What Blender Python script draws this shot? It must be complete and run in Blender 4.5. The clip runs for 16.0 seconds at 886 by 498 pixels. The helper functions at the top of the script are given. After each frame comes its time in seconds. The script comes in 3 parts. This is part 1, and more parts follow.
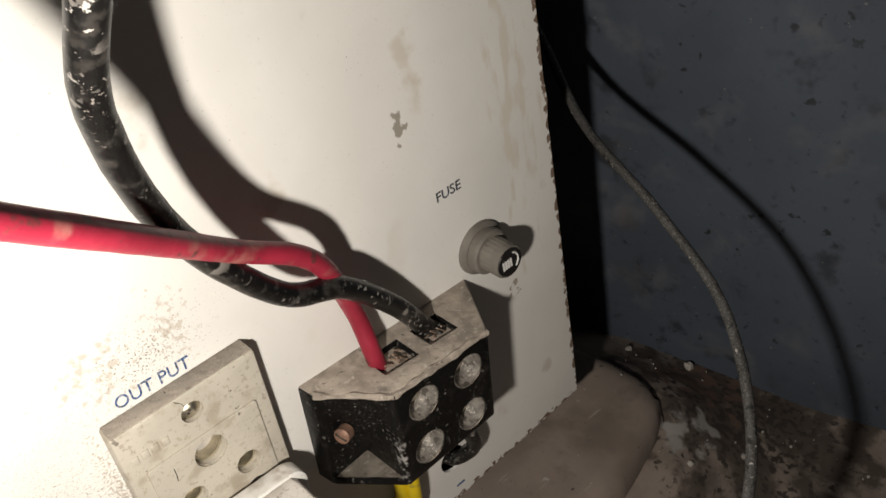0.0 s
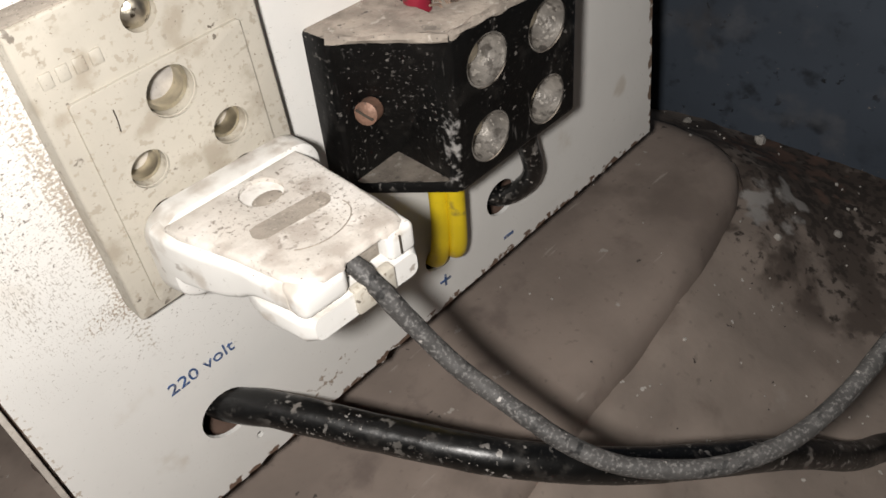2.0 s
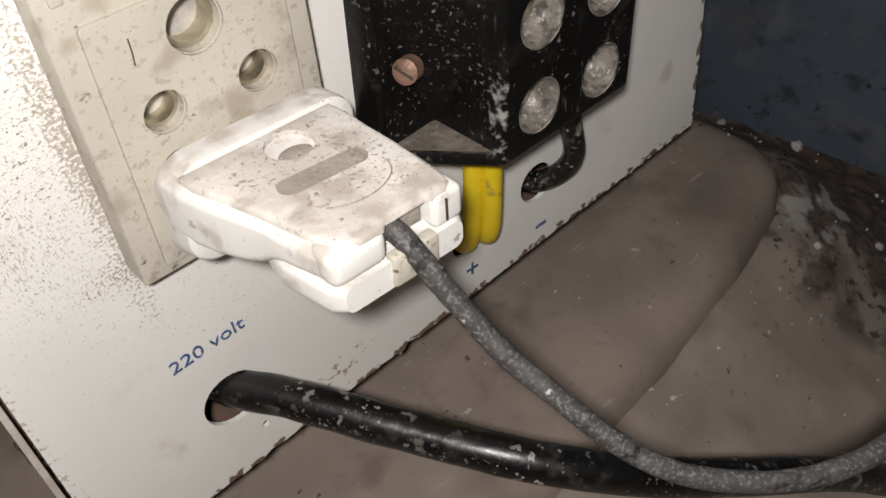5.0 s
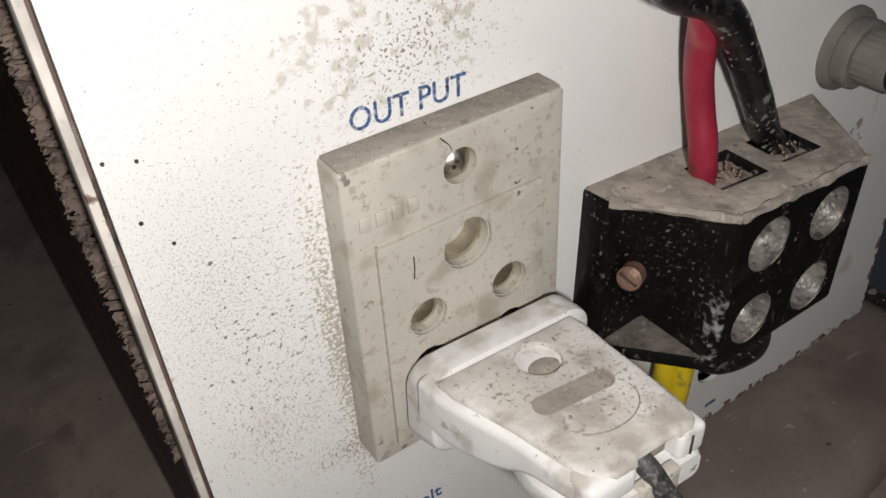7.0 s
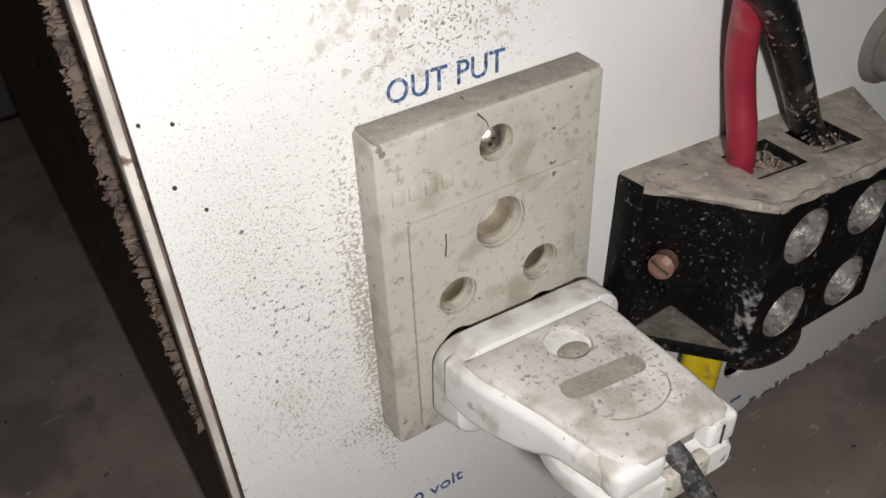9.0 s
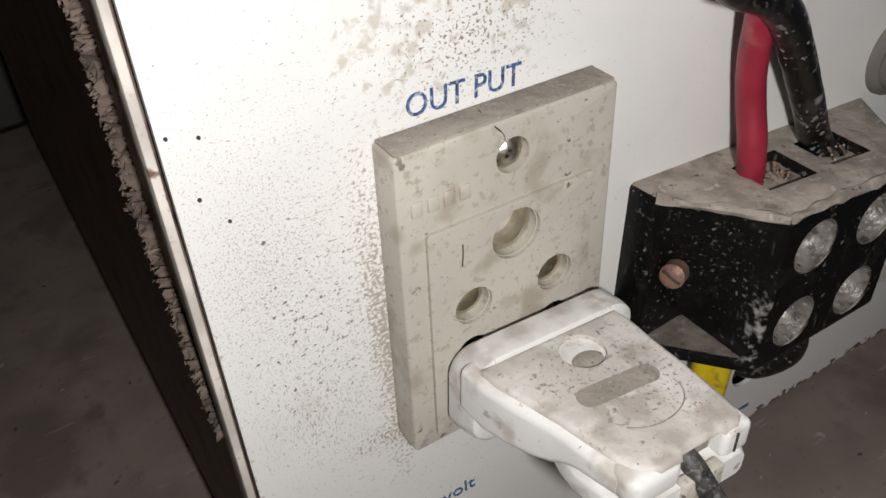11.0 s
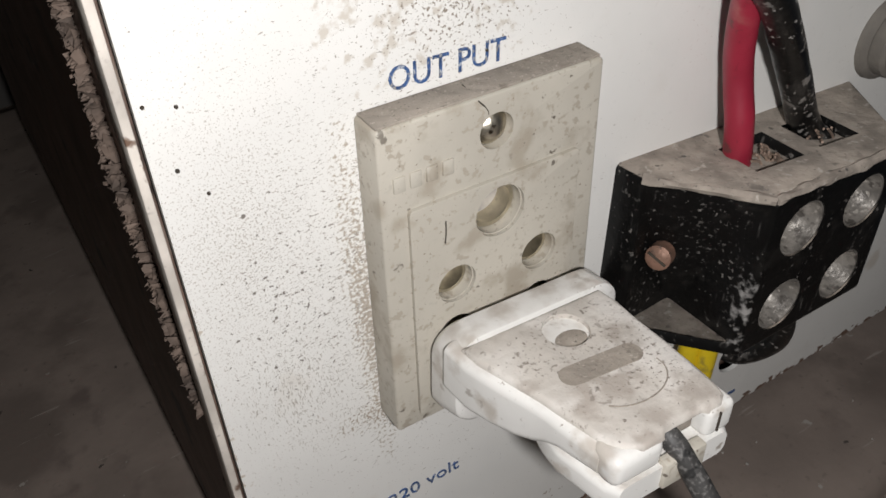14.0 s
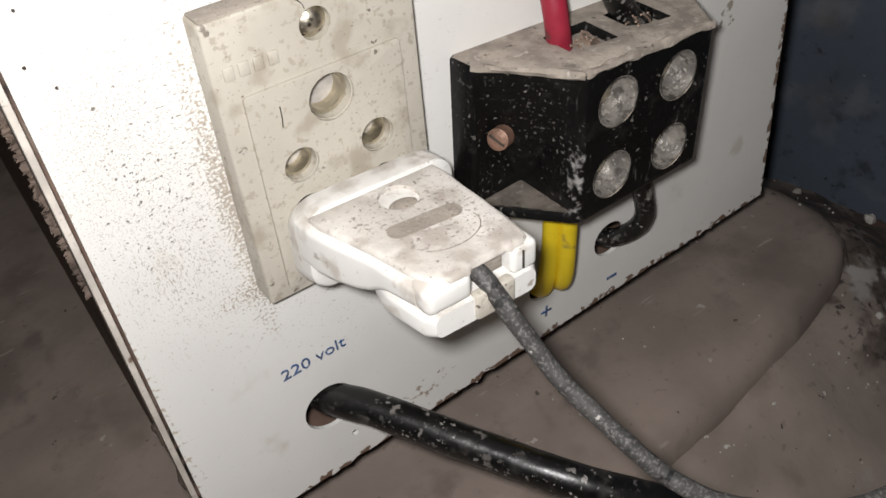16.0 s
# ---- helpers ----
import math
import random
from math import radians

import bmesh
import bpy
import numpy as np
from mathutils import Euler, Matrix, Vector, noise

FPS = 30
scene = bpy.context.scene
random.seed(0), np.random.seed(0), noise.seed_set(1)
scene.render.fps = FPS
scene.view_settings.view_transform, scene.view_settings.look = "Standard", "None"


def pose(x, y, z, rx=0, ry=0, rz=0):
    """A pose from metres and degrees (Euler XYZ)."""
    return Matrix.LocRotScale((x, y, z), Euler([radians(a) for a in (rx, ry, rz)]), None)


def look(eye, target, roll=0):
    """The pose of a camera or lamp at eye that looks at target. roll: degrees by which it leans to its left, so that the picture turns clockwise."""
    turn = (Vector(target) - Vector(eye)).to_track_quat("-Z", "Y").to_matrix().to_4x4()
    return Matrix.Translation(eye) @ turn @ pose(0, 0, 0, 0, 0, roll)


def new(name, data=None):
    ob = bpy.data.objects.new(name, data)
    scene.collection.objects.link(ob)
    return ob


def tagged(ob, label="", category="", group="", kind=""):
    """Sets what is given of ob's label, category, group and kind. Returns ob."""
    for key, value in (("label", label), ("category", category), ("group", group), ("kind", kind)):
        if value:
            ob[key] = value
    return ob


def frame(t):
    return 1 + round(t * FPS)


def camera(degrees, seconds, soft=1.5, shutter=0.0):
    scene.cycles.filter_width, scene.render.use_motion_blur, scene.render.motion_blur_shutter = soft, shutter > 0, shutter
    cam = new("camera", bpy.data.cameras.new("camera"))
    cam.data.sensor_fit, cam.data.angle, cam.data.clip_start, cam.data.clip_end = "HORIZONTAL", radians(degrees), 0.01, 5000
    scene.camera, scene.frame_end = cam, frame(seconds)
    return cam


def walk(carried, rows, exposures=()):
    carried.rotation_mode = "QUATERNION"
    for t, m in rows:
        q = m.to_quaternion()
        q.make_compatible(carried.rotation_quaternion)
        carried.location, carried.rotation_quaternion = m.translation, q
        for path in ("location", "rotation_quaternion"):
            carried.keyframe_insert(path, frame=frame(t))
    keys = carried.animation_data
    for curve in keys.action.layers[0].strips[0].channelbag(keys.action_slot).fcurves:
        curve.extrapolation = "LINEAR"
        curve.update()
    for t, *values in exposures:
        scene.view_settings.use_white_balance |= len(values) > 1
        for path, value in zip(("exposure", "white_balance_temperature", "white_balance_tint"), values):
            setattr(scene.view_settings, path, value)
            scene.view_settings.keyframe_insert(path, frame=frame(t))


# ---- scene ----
cam = camera(52.0, 16.0, soft=1.6)
PATH = [
    (0, (-0.187, -0.184, 0.292), (0.737, 1.088, -0.944), -12.1),
    (0.5, (-0.183, -0.164, 0.221), (0.668, 1.023, -1.145), -14.1),
    (1, (-0.192, -0.153, 0.192), (0.647, 0.969, -1.235), -12.8),
    (1.5, (-0.195, -0.145, 0.191), (0.638, 0.983, -1.235), -12.1),
    (2, (-0.195, -0.14, 0.196), (0.636, 0.997, -1.224), -11.9),
    (2.5, (-0.195, -0.139, 0.202), (0.632, 1.011, -1.211), -12.2),
    (3, (-0.192, -0.134, 0.208), (0.643, 1.022, -1.194), -12.1),
    (3.5, (-0.199, -0.129, 0.185), (0.627, 1.023, -1.226), -9.9),
    (6, (-0.195, -0.125, 0.179), (0.652, 1.021, -1.224), -8.7),
    (6.5, (-0.208, -0.116, 0.186), (0.618, 1.114, -1.158), -7.7),
    (7, (-0.211, -0.106, 0.205), (0.583, 1.231, -1.052), -6.7),
    (7.5, (-0.213, -0.105, 0.208), (0.549, 1.26, -1.039), -6.2),
    (8, (-0.214, -0.105, 0.204), (0.544, 1.264, -1.041), -6.2),
    (8.5, (-0.214, -0.105, 0.204), (0.541, 1.259, -1.049), -6.0),
    (9, (-0.213, -0.105, 0.202), (0.54, 1.25, -1.061), -5.8),
    (9.5, (-0.214, -0.106, 0.203), (0.543, 1.259, -1.048), -5.9),
    (12, (-0.216, -0.104, 0.204), (0.546, 1.256, -1.049), -5.5),
    (12.5, (-0.215, -0.104, 0.203), (0.547, 1.252, -1.054), -5.3),
    (13, (-0.215, -0.105, 0.201), (0.55, 1.248, -1.057), -5.3),
    (13.5, (-0.216, -0.105, 0.202), (0.55, 1.247, -1.057), -5.2),
    (14, (-0.215, -0.106, 0.201), (0.551, 1.241, -1.063), -5.0),
    (14.5, (-0.215, -0.108, 0.194), (0.536, 1.218, -1.1), -5.3),
    (15, (-0.215, -0.117, 0.189), (0.522, 1.189, -1.134), -6.3),
    (15.5, (-0.21, -0.14, 0.193), (0.486, 1.19, -1.129), -9.6),
    (16, (-0.208, -0.145, 0.2), (0.541, 1.158, -1.12), -9.2),
]
EXPOSURES = [(0.0, -0.12, 7200, 12), (0.5, 0.32, 7000, 13), (1.0, 0.48, 6750, 13), (1.5, 0.33, 6700, 12), (2.5, 0.06, 6700, 12), (3.0, -0.06, 6700, 13), (3.5, -0.03, 6700, 13), (6.0, 0.07, 6700, 13), (6.5, -0.27, 6550, 12), (7.5, -0.5, 6450, 12), (9.0, -0.45, 6400, 12), (14.0, -0.44, 6400, 12), (15.0, -0.38, 6400, 12), (15.5, -0.15, 6450, 12), (16.0, 0.05, 6450, 12)]
walk(cam, [(t, look(eye, target, roll)) for t, eye, target, roll in PATH], EXPOSURES)

# light: a phone torch held beside the lens, in a dark room
world = bpy.data.worlds.new("world")
scene.world = world
world.use_nodes = True
world.node_tree.nodes["Background"].inputs[0].default_value = (0.75, 0.85, 1.0, 1)
world.node_tree.nodes["Background"].inputs[1].default_value = 0.02

torch = new("torch_lamp", bpy.data.lights.new("torch_lamp", "POINT"))
torch.data.energy = 1.9
torch.data.color = (1.0, 0.985, 0.955)
torch.data.shadow_soft_size = 0.005
torch.location = (-0.2110, -0.137, 0.204)


# ---------- materials ----------
def material(name, base, rough=0.6, metal=0.0, var=0.15, scale=60.0, bump=0.1, fine=900.0, spots=None, spec=0.5, patches=None, settled=None):
    """Painted, dusty or bare surface: base colour, cloudy variation, grain bump, and layers of stains
    spots: (colour, scale, threshold, softness, patchy) in order."""
    m = bpy.data.materials.new(name)
    m.use_nodes = True
    nt = m.node_tree
    b = nt.nodes["Principled BSDF"]
    b.inputs["Roughness"].default_value = rough
    b.inputs["Metallic"].default_value = metal
    b.inputs["Specular IOR Level"].default_value = spec
    tc = nt.nodes.new("ShaderNodeTexCoord")

    def noise_tex(sc, detail=4.0, seed=0.0):
        mp = nt.nodes.new("ShaderNodeMapping")
        mp.inputs["Location"].default_value = (seed, seed * 0.7, -seed)
        nt.links.new(tc.outputs["Object"], mp.inputs["Vector"])
        n = nt.nodes.new("ShaderNodeTexNoise")
        if isinstance(sc, tuple):
            mp.inputs["Scale"].default_value = sc[:3]
            mp.inputs["Rotation"].default_value = (0, radians(sc[3]), 0)
            sc = 1.0
        n.inputs["Scale"].default_value = sc
        n.inputs["Detail"].default_value = detail
        nt.links.new(mp.outputs[0], n.inputs["Vector"])
        return n.outputs["Fac"]

    def ramp(fac, lo, hi):
        r = nt.nodes.new("ShaderNodeMapRange")
        r.interpolation_type = "SMOOTHSTEP"
        r.inputs["From Min"].default_value, r.inputs["From Max"].default_value = lo, hi
        nt.links.new(fac, r.inputs["Value"])
        return r.outputs[0]

    def mix(fac, a, c):
        x = nt.nodes.new("ShaderNodeMix")
        x.data_type = "RGBA"
        nt.links.new(fac, x.inputs["Factor"])
        for s, v in ((x.inputs["A"], a), (x.inputs["B"], c)):
            if isinstance(v, tuple):
                s.default_value = (*v, 1)
            else:
                nt.links.new(v, s)
        return x.outputs["Result"]

    def mul(a, c):
        x = nt.nodes.new("ShaderNodeMath")
        x.operation = "MULTIPLY"
        nt.links.new(a, x.inputs[0])
        nt.links.new(c, x.inputs[1])
        return x.outputs[0]

    dark = tuple(c * (1 - var) for c in base)
    lite = tuple(min(1, c * (1 + var * 0.6)) for c in base)
    col = mix(ramp(noise_tex(scale), 0.3, 0.7), dark, lite)
    col = mix(ramp(noise_tex(fine, 2.0, 3.1), 0.62, 0.78), col, tuple(c * (1 - var * 1.3) for c in base))
    for k, (c, sc, th, soft, patchy) in enumerate(spots or ()):
        f = ramp(noise_tex(sc, 5.0, 1.7 + 2.3 * k), th, th + soft)
        if patchy:
            f = mul(f, ramp(noise_tex(patchy, 3.0, 9.1 + k), 0.42, 0.62))
        col = mix(f, col, c)
    for k, (c, mid, size, sc, th, soft) in enumerate(patches or ()):
        mp = nt.nodes.new("ShaderNodeMapping")
        mp.vector_type = "TEXTURE"
        mp.inputs["Location"].default_value, mp.inputs["Scale"].default_value = mid, size
        nt.links.new(tc.outputs["Object"], mp.inputs["Vector"])
        ln = nt.nodes.new("ShaderNodeVectorMath")
        ln.operation = "LENGTH"
        nt.links.new(mp.outputs[0], ln.inputs[0])
        near = nt.nodes.new("ShaderNodeMapRange")
        near.inputs["From Min"].default_value, near.inputs["From Max"].default_value = 1.0, 0.0
        near.inputs["To Max"].default_value = 0.20
        nt.links.new(ln.outputs["Value"], near.inputs["Value"])
        some = nt.nodes.new("ShaderNodeMath")
        some.operation = "ADD"
        nt.links.new(near.outputs[0], some.inputs[0])
        nt.links.new(noise_tex(sc, 6.0, 4.4 + 3.1 * k), some.inputs[1])
        col = mix(mul(ramp(some.outputs[0], th, th + soft), ramp(near.outputs[0], 0.0, 0.03)), col, c)
    if settled:
        c, amount, sc = settled
        geo = nt.nodes.new("ShaderNodeNewGeometry")
        axes = nt.nodes.new("ShaderNodeSeparateXYZ")
        nt.links.new(geo.outputs["Normal"], axes.inputs[0])
        f = mul(ramp(axes.outputs["Z"], 0.45, 0.95), ramp(noise_tex(sc, 8.0, 6.6), 0.58 - 0.3 * amount, 0.90 - 0.3 * amount))
        col = mix(f, col, c)
    nt.links.new(col, b.inputs["Base Color"])
    bp = nt.nodes.new("ShaderNodeBump")
    bp.inputs["Strength"].default_value = bump
    bp.inputs["Distance"].default_value = 0.0004
    nt.links.new(noise_tex(fine * 0.6, 5.0, 5.5), bp.inputs["Height"])
    nt.links.new(bp.outputs[0], b.inputs["Normal"])
    rr = nt.nodes.new("ShaderNodeMapRange")
    rr.inputs["To Min"].default_value, rr.inputs["To Max"].default_value = max(0.02, rough - 0.1), min(1, rough + 0.15)
    nt.links.new(noise_tex(scale * 3, 3.0, 7.7), rr.inputs["Value"])
    nt.links.new(rr.outputs[0], b.inputs["Roughness"])
    return m


DUST = (0.34, 0.29, 0.24)
PAINT = material("cream_paint", (0.74, 0.73, 0.70), 0.42, var=0.05, scale=25, bump=0.12, fine=500, spec=0.3,
                 spots=[((0.62, 0.58, 0.52), 60, 0.60, 0.12, 18), ((0.30, 0.27, 0.24), 1100, 0.70, 0.04, 22),
                        ((0.14, 0.12, 0.11), 420, 0.775, 0.02, 0), ((0.48, 0.43, 0.38), 1400, 0.66, 0.05, 30)],
                 patches=[((0.58, 0.54, 0.48), (-0.061, 0, 0.147), (0.013, 0.05, 0.016), 420, 0.62, 0.14),
                          ((0.55, 0.51, 0.45), (-0.041, 0, 0.148), (0.010, 0.05, 0.018), 500, 0.62, 0.14),
                          ((0.27, 0.23, 0.19), (-0.050, 0, 0.145), (0.034, 0.05, 0.022), 1700, 0.735, 0.04),
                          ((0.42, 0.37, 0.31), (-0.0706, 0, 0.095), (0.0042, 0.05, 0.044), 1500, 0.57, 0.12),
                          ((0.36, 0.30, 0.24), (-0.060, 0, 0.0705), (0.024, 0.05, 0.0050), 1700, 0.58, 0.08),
                          ((0.40, 0.36, 0.32), (-0.088, 0, 0.120), (0.045, 0.05, 0.075), 3000, 0.752, 0.05),
                          ((0.48, 0.45, 0.41), (-0.090, 0, 0.115), (0.070, 0.05, 0.100), 2600, 0.765, 0.05),
                          ((0.42, 0.39, 0.35), (-0.085, 0, 0.085), (0.028, 0.05, 0.040), (4200, 1500, 1100, 35), 0.745, 0.05),
                          ((0.30, 0.27, 0.24), (-0.060, 0, 0.100), (0.060, 0.05, 0.090), (1100, 1500, 3600, 20), 0.760, 0.03),
                          ((0.20, 0.18, 0.16), (-0.085, 0, 0.105), (0.035, 0.05, 0.060), 900, 0.795, 0.015),
                          ((0.66, 0.62, 0.55), (0.085, 0, 0.150), (0.016, 0.05, 0.090), (240, 120, 60, 6), 0.62, 0.16),
                          ((0.33, 0.30, 0.26), (0.0405, 0, 0.162), (0.0035, 0.05, 0.0075), 200, 0.56, 0.06),
                          ((0.36, 0.32, 0.27), (0.0740, 0, 0.0755), (0.0035, 0.05, 0.006), 420, 0.62, 0.04),
                          ((0.36, 0.30, 0.25), (-0.037, 0, 0.010), (0.012, 0.05, 0.009), 420, 0.70, 0.04),
                          ((0.17, 0.11, 0.08), (0.0, 0, 0.0), (0.30, 0.05, 0.0026), 300, 0.60, 0.06),
                          ((0.20, 0.14, 0.10), (0.1, 0, 0.10), (0.0018, 0.05, 0.40), 300, 0.60, 0.06),
                          ((0.50, 0.44, 0.37), (-0.1, 0, 0.10), (0.0034, 0.05, 0.40), 700, 0.68, 0.08)])
BROWN = material("brown_paint", (0.15, 0.098, 0.076), 0.55, var=0.35, scale=70, bump=0.5, fine=400,
                 spots=[((0.20, 0.16, 0.13), 90, 0.60, 0.1, 25), ((0.012, 0.009, 0.008), 45, 0.62, 0.06, 0)])
FLAKE = material("peeling_paint", (0.13, 0.095, 0.075), 0.8, var=0.5, scale=150, bump=0.6)
STRAND = material("dusty_strands", (0.30, 0.22, 0.17), 0.7, metal=0.2, var=0.4, scale=300, bump=0.5)
LIP = material("bare_edge", (0.62, 0.57, 0.51), 0.5, var=0.25, scale=90, bump=0.4,
               spots=[((0.16, 0.10, 0.07), 160, 0.60, 0.06, 0)])
BAKELITE = material("cream_bakelite", (0.48, 0.448, 0.385), 0.45, var=0.09, scale=45, bump=0.2, fine=700, spec=0.35,
                    spots=[((0.36, 0.32, 0.26), 110, 0.54, 0.14, 0), ((0.38, 0.34, 0.28), 700, 0.57, 0.08, 0), ((0.13, 0.11, 0.09), 420, 0.65, 0.04, 60), ((0.25, 0.21, 0.17), 1400, 0.66, 0.05, 0), ((0.27, 0.23, 0.185), (260, 260, 120, 10), 0.64, 0.10, 50)])
BAKELITE_DUST = material("dusty_bakelite", (0.30, 0.265, 0.225), 0.95, var=0.22, scale=120, bump=1.0, fine=900,
                         spots=[((0.20, 0.17, 0.14), 300, 0.6, 0.12, 0), ((0.40, 0.36, 0.31), 1500, 0.60, 0.08, 0), ((0.14, 0.12, 0.10), 1900, 0.64, 0.06, 0)])
WHITE = material("white_plastic", (0.74, 0.73, 0.70), 0.38, var=0.04, scale=60, bump=0.15, fine=700,
                 spots=[((0.52, 0.48, 0.43), 120, 0.56, 0.14, 0), ((0.30, 0.26, 0.22), 300, 0.62, 0.08, 60), ((0.32, 0.28, 0.24), 1200, 0.66, 0.05, 90)],
                 settled=((0.46, 0.42, 0.375), 0.55, 160))
WHITE_DUST = material("dusty_plastic", (0.52, 0.485, 0.44), 0.8, var=0.12, scale=80, bump=0.6, fine=900,
                      spots=[((0.66, 0.63, 0.59), 75, 0.50, 0.16, 0), ((0.39, 0.35, 0.31), 130, 0.55, 0.14, 0), ((0.24, 0.21, 0.18), 1300, 0.56, 0.10, 110),
                             ((0.22, 0.19, 0.165), 700, 0.60, 0.06, 60), ((0.13, 0.11, 0.095), 1500, 0.68, 0.05, 0)])
BLACK = material("black_bakelite", (0.0035, 0.0035, 0.0035), 0.35, var=0.3, scale=90, bump=0.4, fine=600, spec=0.3,
                 spots=[((0.014, 0.013, 0.012), 160, 0.57, 0.12, 60), ((0.15, 0.14, 0.13), 800, 0.615, 0.06, 90), ((0.22, 0.21, 0.20), 1500, 0.69, 0.06, 60), ((0.24, 0.23, 0.22), 420, 0.72, 0.06, 110), ((0.09, 0.085, 0.08), (900, 900, 160, 4), 0.62, 0.16, 120)],
                 settled=((0.36, 0.31, 0.26), 0.9, 300),
                 patches=[((0.30, 0.29, 0.28), (-0.0192, -0.0240, -0.006), (0.0036, 0.006, 0.013), 420, 0.60, 0.20), ((0.10, 0.095, 0.09), (-0.025, -0.015, 0.0), (0.012, 0.014, 0.022), 1000, 0.72, 0.10)])
BLOCK_DUST = material("thick_dust", (0.34, 0.295, 0.25), 0.95, var=0.3, scale=160, bump=1.0, fine=700,
                      spots=[((0.26, 0.225, 0.19), 210, 0.54, 0.14, 0), ((0.44, 0.40, 0.35), 480, 0.60, 0.10, 0), ((0.10, 0.09, 0.08), 330, 0.66, 0.05, 70), ((0.10, 0.09, 0.08), 1500, 0.66, 0.06, 0)])
CUP = material("dusty_metal", (0.27, 0.25, 0.225), 0.4, metal=0.35, var=0.4, scale=300, bump=1.0, fine=700,
               spots=[((0.10, 0.09, 0.08), 330, 0.53, 0.1, 0), ((0.42, 0.39, 0.35), 700, 0.62, 0.05, 0)])
COPPER = material("aged_copper", (0.30, 0.175, 0.125), 0.55, metal=0.4, var=0.3, scale=300, bump=0.7,
                  spots=[((0.14, 0.09, 0.07), 500, 0.6, 0.06, 0)])
BRASS = material("brass", (0.62, 0.57, 0.45), 0.42, metal=1.0, var=0.2, scale=300, bump=0.2)
STEEL = material("nickel_screw", (0.62, 0.57, 0.47), 0.36, metal=1.0, var=0.25, scale=400, bump=1.0, fine=500,
                 spots=[((0.10, 0.08, 0.06), 600, 0.58, 0.08, 0)])
RED = material("red_insulation", (0.30, 0.018, 0.040), 0.42, var=0.2, scale=90, bump=0.2,
               spots=[((0.33, 0.11, 0.10), 90, 0.55, 0.15, 0), ((0.12, 0.03, 0.03), 200, 0.62, 0.08, 0)], settled=((0.30, 0.15, 0.125), 0.45, 220))
YELLOW = material("yellow_insulation", (0.72, 0.53, 0.015), 0.38, var=0.12, scale=120, bump=0.1,
                  spots=[((0.35, 0.26, 0.04), 160, 0.64, 0.1, 0)])
RUBBER = material("black_insulation", (0.004, 0.004, 0.004), 0.32, var=0.3, scale=90, bump=0.35, fine=500,
                  spots=[((0.025, 0.023, 0.021), 190, 0.54, 0.14, 0), ((0.20, 0.185, 0.17), 260, 0.58, 0.06, 45), ((0.34, 0.32, 0.30), 520, 0.61, 0.05, 45), ((0.18, 0.165, 0.15), 1100, 0.62, 0.06, 50)])
CORD = material("dusty_cord", (0.055, 0.053, 0.051), 0.55, var=0.3, scale=200, bump=0.7, fine=700,
                spots=[((0.13, 0.125, 0.12), 1500, 0.50, 0.16, 0), ((0.010, 0.010, 0.010), 520, 0.54, 0.10, 90), ((0.36, 0.34, 0.32), 420, 0.66, 0.04, 0), ((0.50, 0.47, 0.44), 230, 0.72, 0.02, 0)])
GREY_PLASTIC = material("dusty_grey_plastic", (0.17, 0.155, 0.135), 0.7, var=0.2, scale=150, bump=0.4)
SEAT = material("dark_recess", (0.33, 0.31, 0.29), 0.7, var=0.3, scale=300, bump=0.3)
GLOSS_BLACK = material("gloss_black", (0.012, 0.012, 0.012), 0.25, var=0.1, scale=100, bump=0.1)
INK = material("blue_ink", (0.035, 0.085, 0.22), 0.5, var=0.4, scale=500, bump=0.1,
               spots=[((0.40, 0.43, 0.48), 900, 0.56, 0.08, 0), ((0.30, 0.29, 0.28), 1800, 0.58, 0.06, 0)])
DARK_INK = material("dark_ink", (0.05, 0.055, 0.08), 0.5, var=0.3, scale=500, bump=0.1,
                    spots=[((0.40, 0.40, 0.40), 900, 0.60, 0.06, 0)])
WHITE_INK = material("white_ink", (0.70, 0.70, 0.68), 0.5, var=0.1, scale=300, bump=0.1)
CRACK = material("dark_crack", (0.05, 0.04, 0.03), 0.9, var=0.3, scale=300)
SLAB = material("cement_slab", (0.29, 0.235, 0.20), 0.85, var=0.16, scale=30, bump=0.5, fine=350,
                spots=[((0.20, 0.16, 0.135), 22, 0.54, 0.14, 0), ((0.09, 0.075, 0.065), 180, 0.70, 0.03, 0),
                       ((0.42, 0.38, 0.34), 150, 0.70, 0.03, 0), ((0.19, 0.15, 0.13), 75, 0.56, 0.22, 0), ((0.36, 0.31, 0.27), (40, 300, 60, 0), 0.66, 0.06, 0)])
FLOOR = material("dirt_floor", (0.285, 0.235, 0.20), 0.9, var=0.2, scale=28, bump=1.0, fine=250,
                 spots=[((0.20, 0.16, 0.135), 30, 0.56, 0.14, 0), ((0.36, 0.33, 0.30), 34, 0.66, 0.12, 0),
                        ((0.55, 0.52, 0.48), 230, 0.715, 0.02, 0), ((0.19, 0.135, 0.11), 50, 0.64, 0.10, 0), ((0.05, 0.04, 0.035), 260, 0.71, 0.03, 0)],
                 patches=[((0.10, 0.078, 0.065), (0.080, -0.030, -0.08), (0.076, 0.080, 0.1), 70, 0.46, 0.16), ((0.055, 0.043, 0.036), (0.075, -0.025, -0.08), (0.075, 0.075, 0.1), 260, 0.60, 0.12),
                          ((0.36, 0.34, 0.32), (0.045, -0.022, -0.08), (0.022, 0.016, 0.1), 90, 0.58, 0.14), ((0.17, 0.105, 0.08), (0.085, -0.005, -0.08), (0.030, 0.035, 0.1), 120, 0.56, 0.14)])
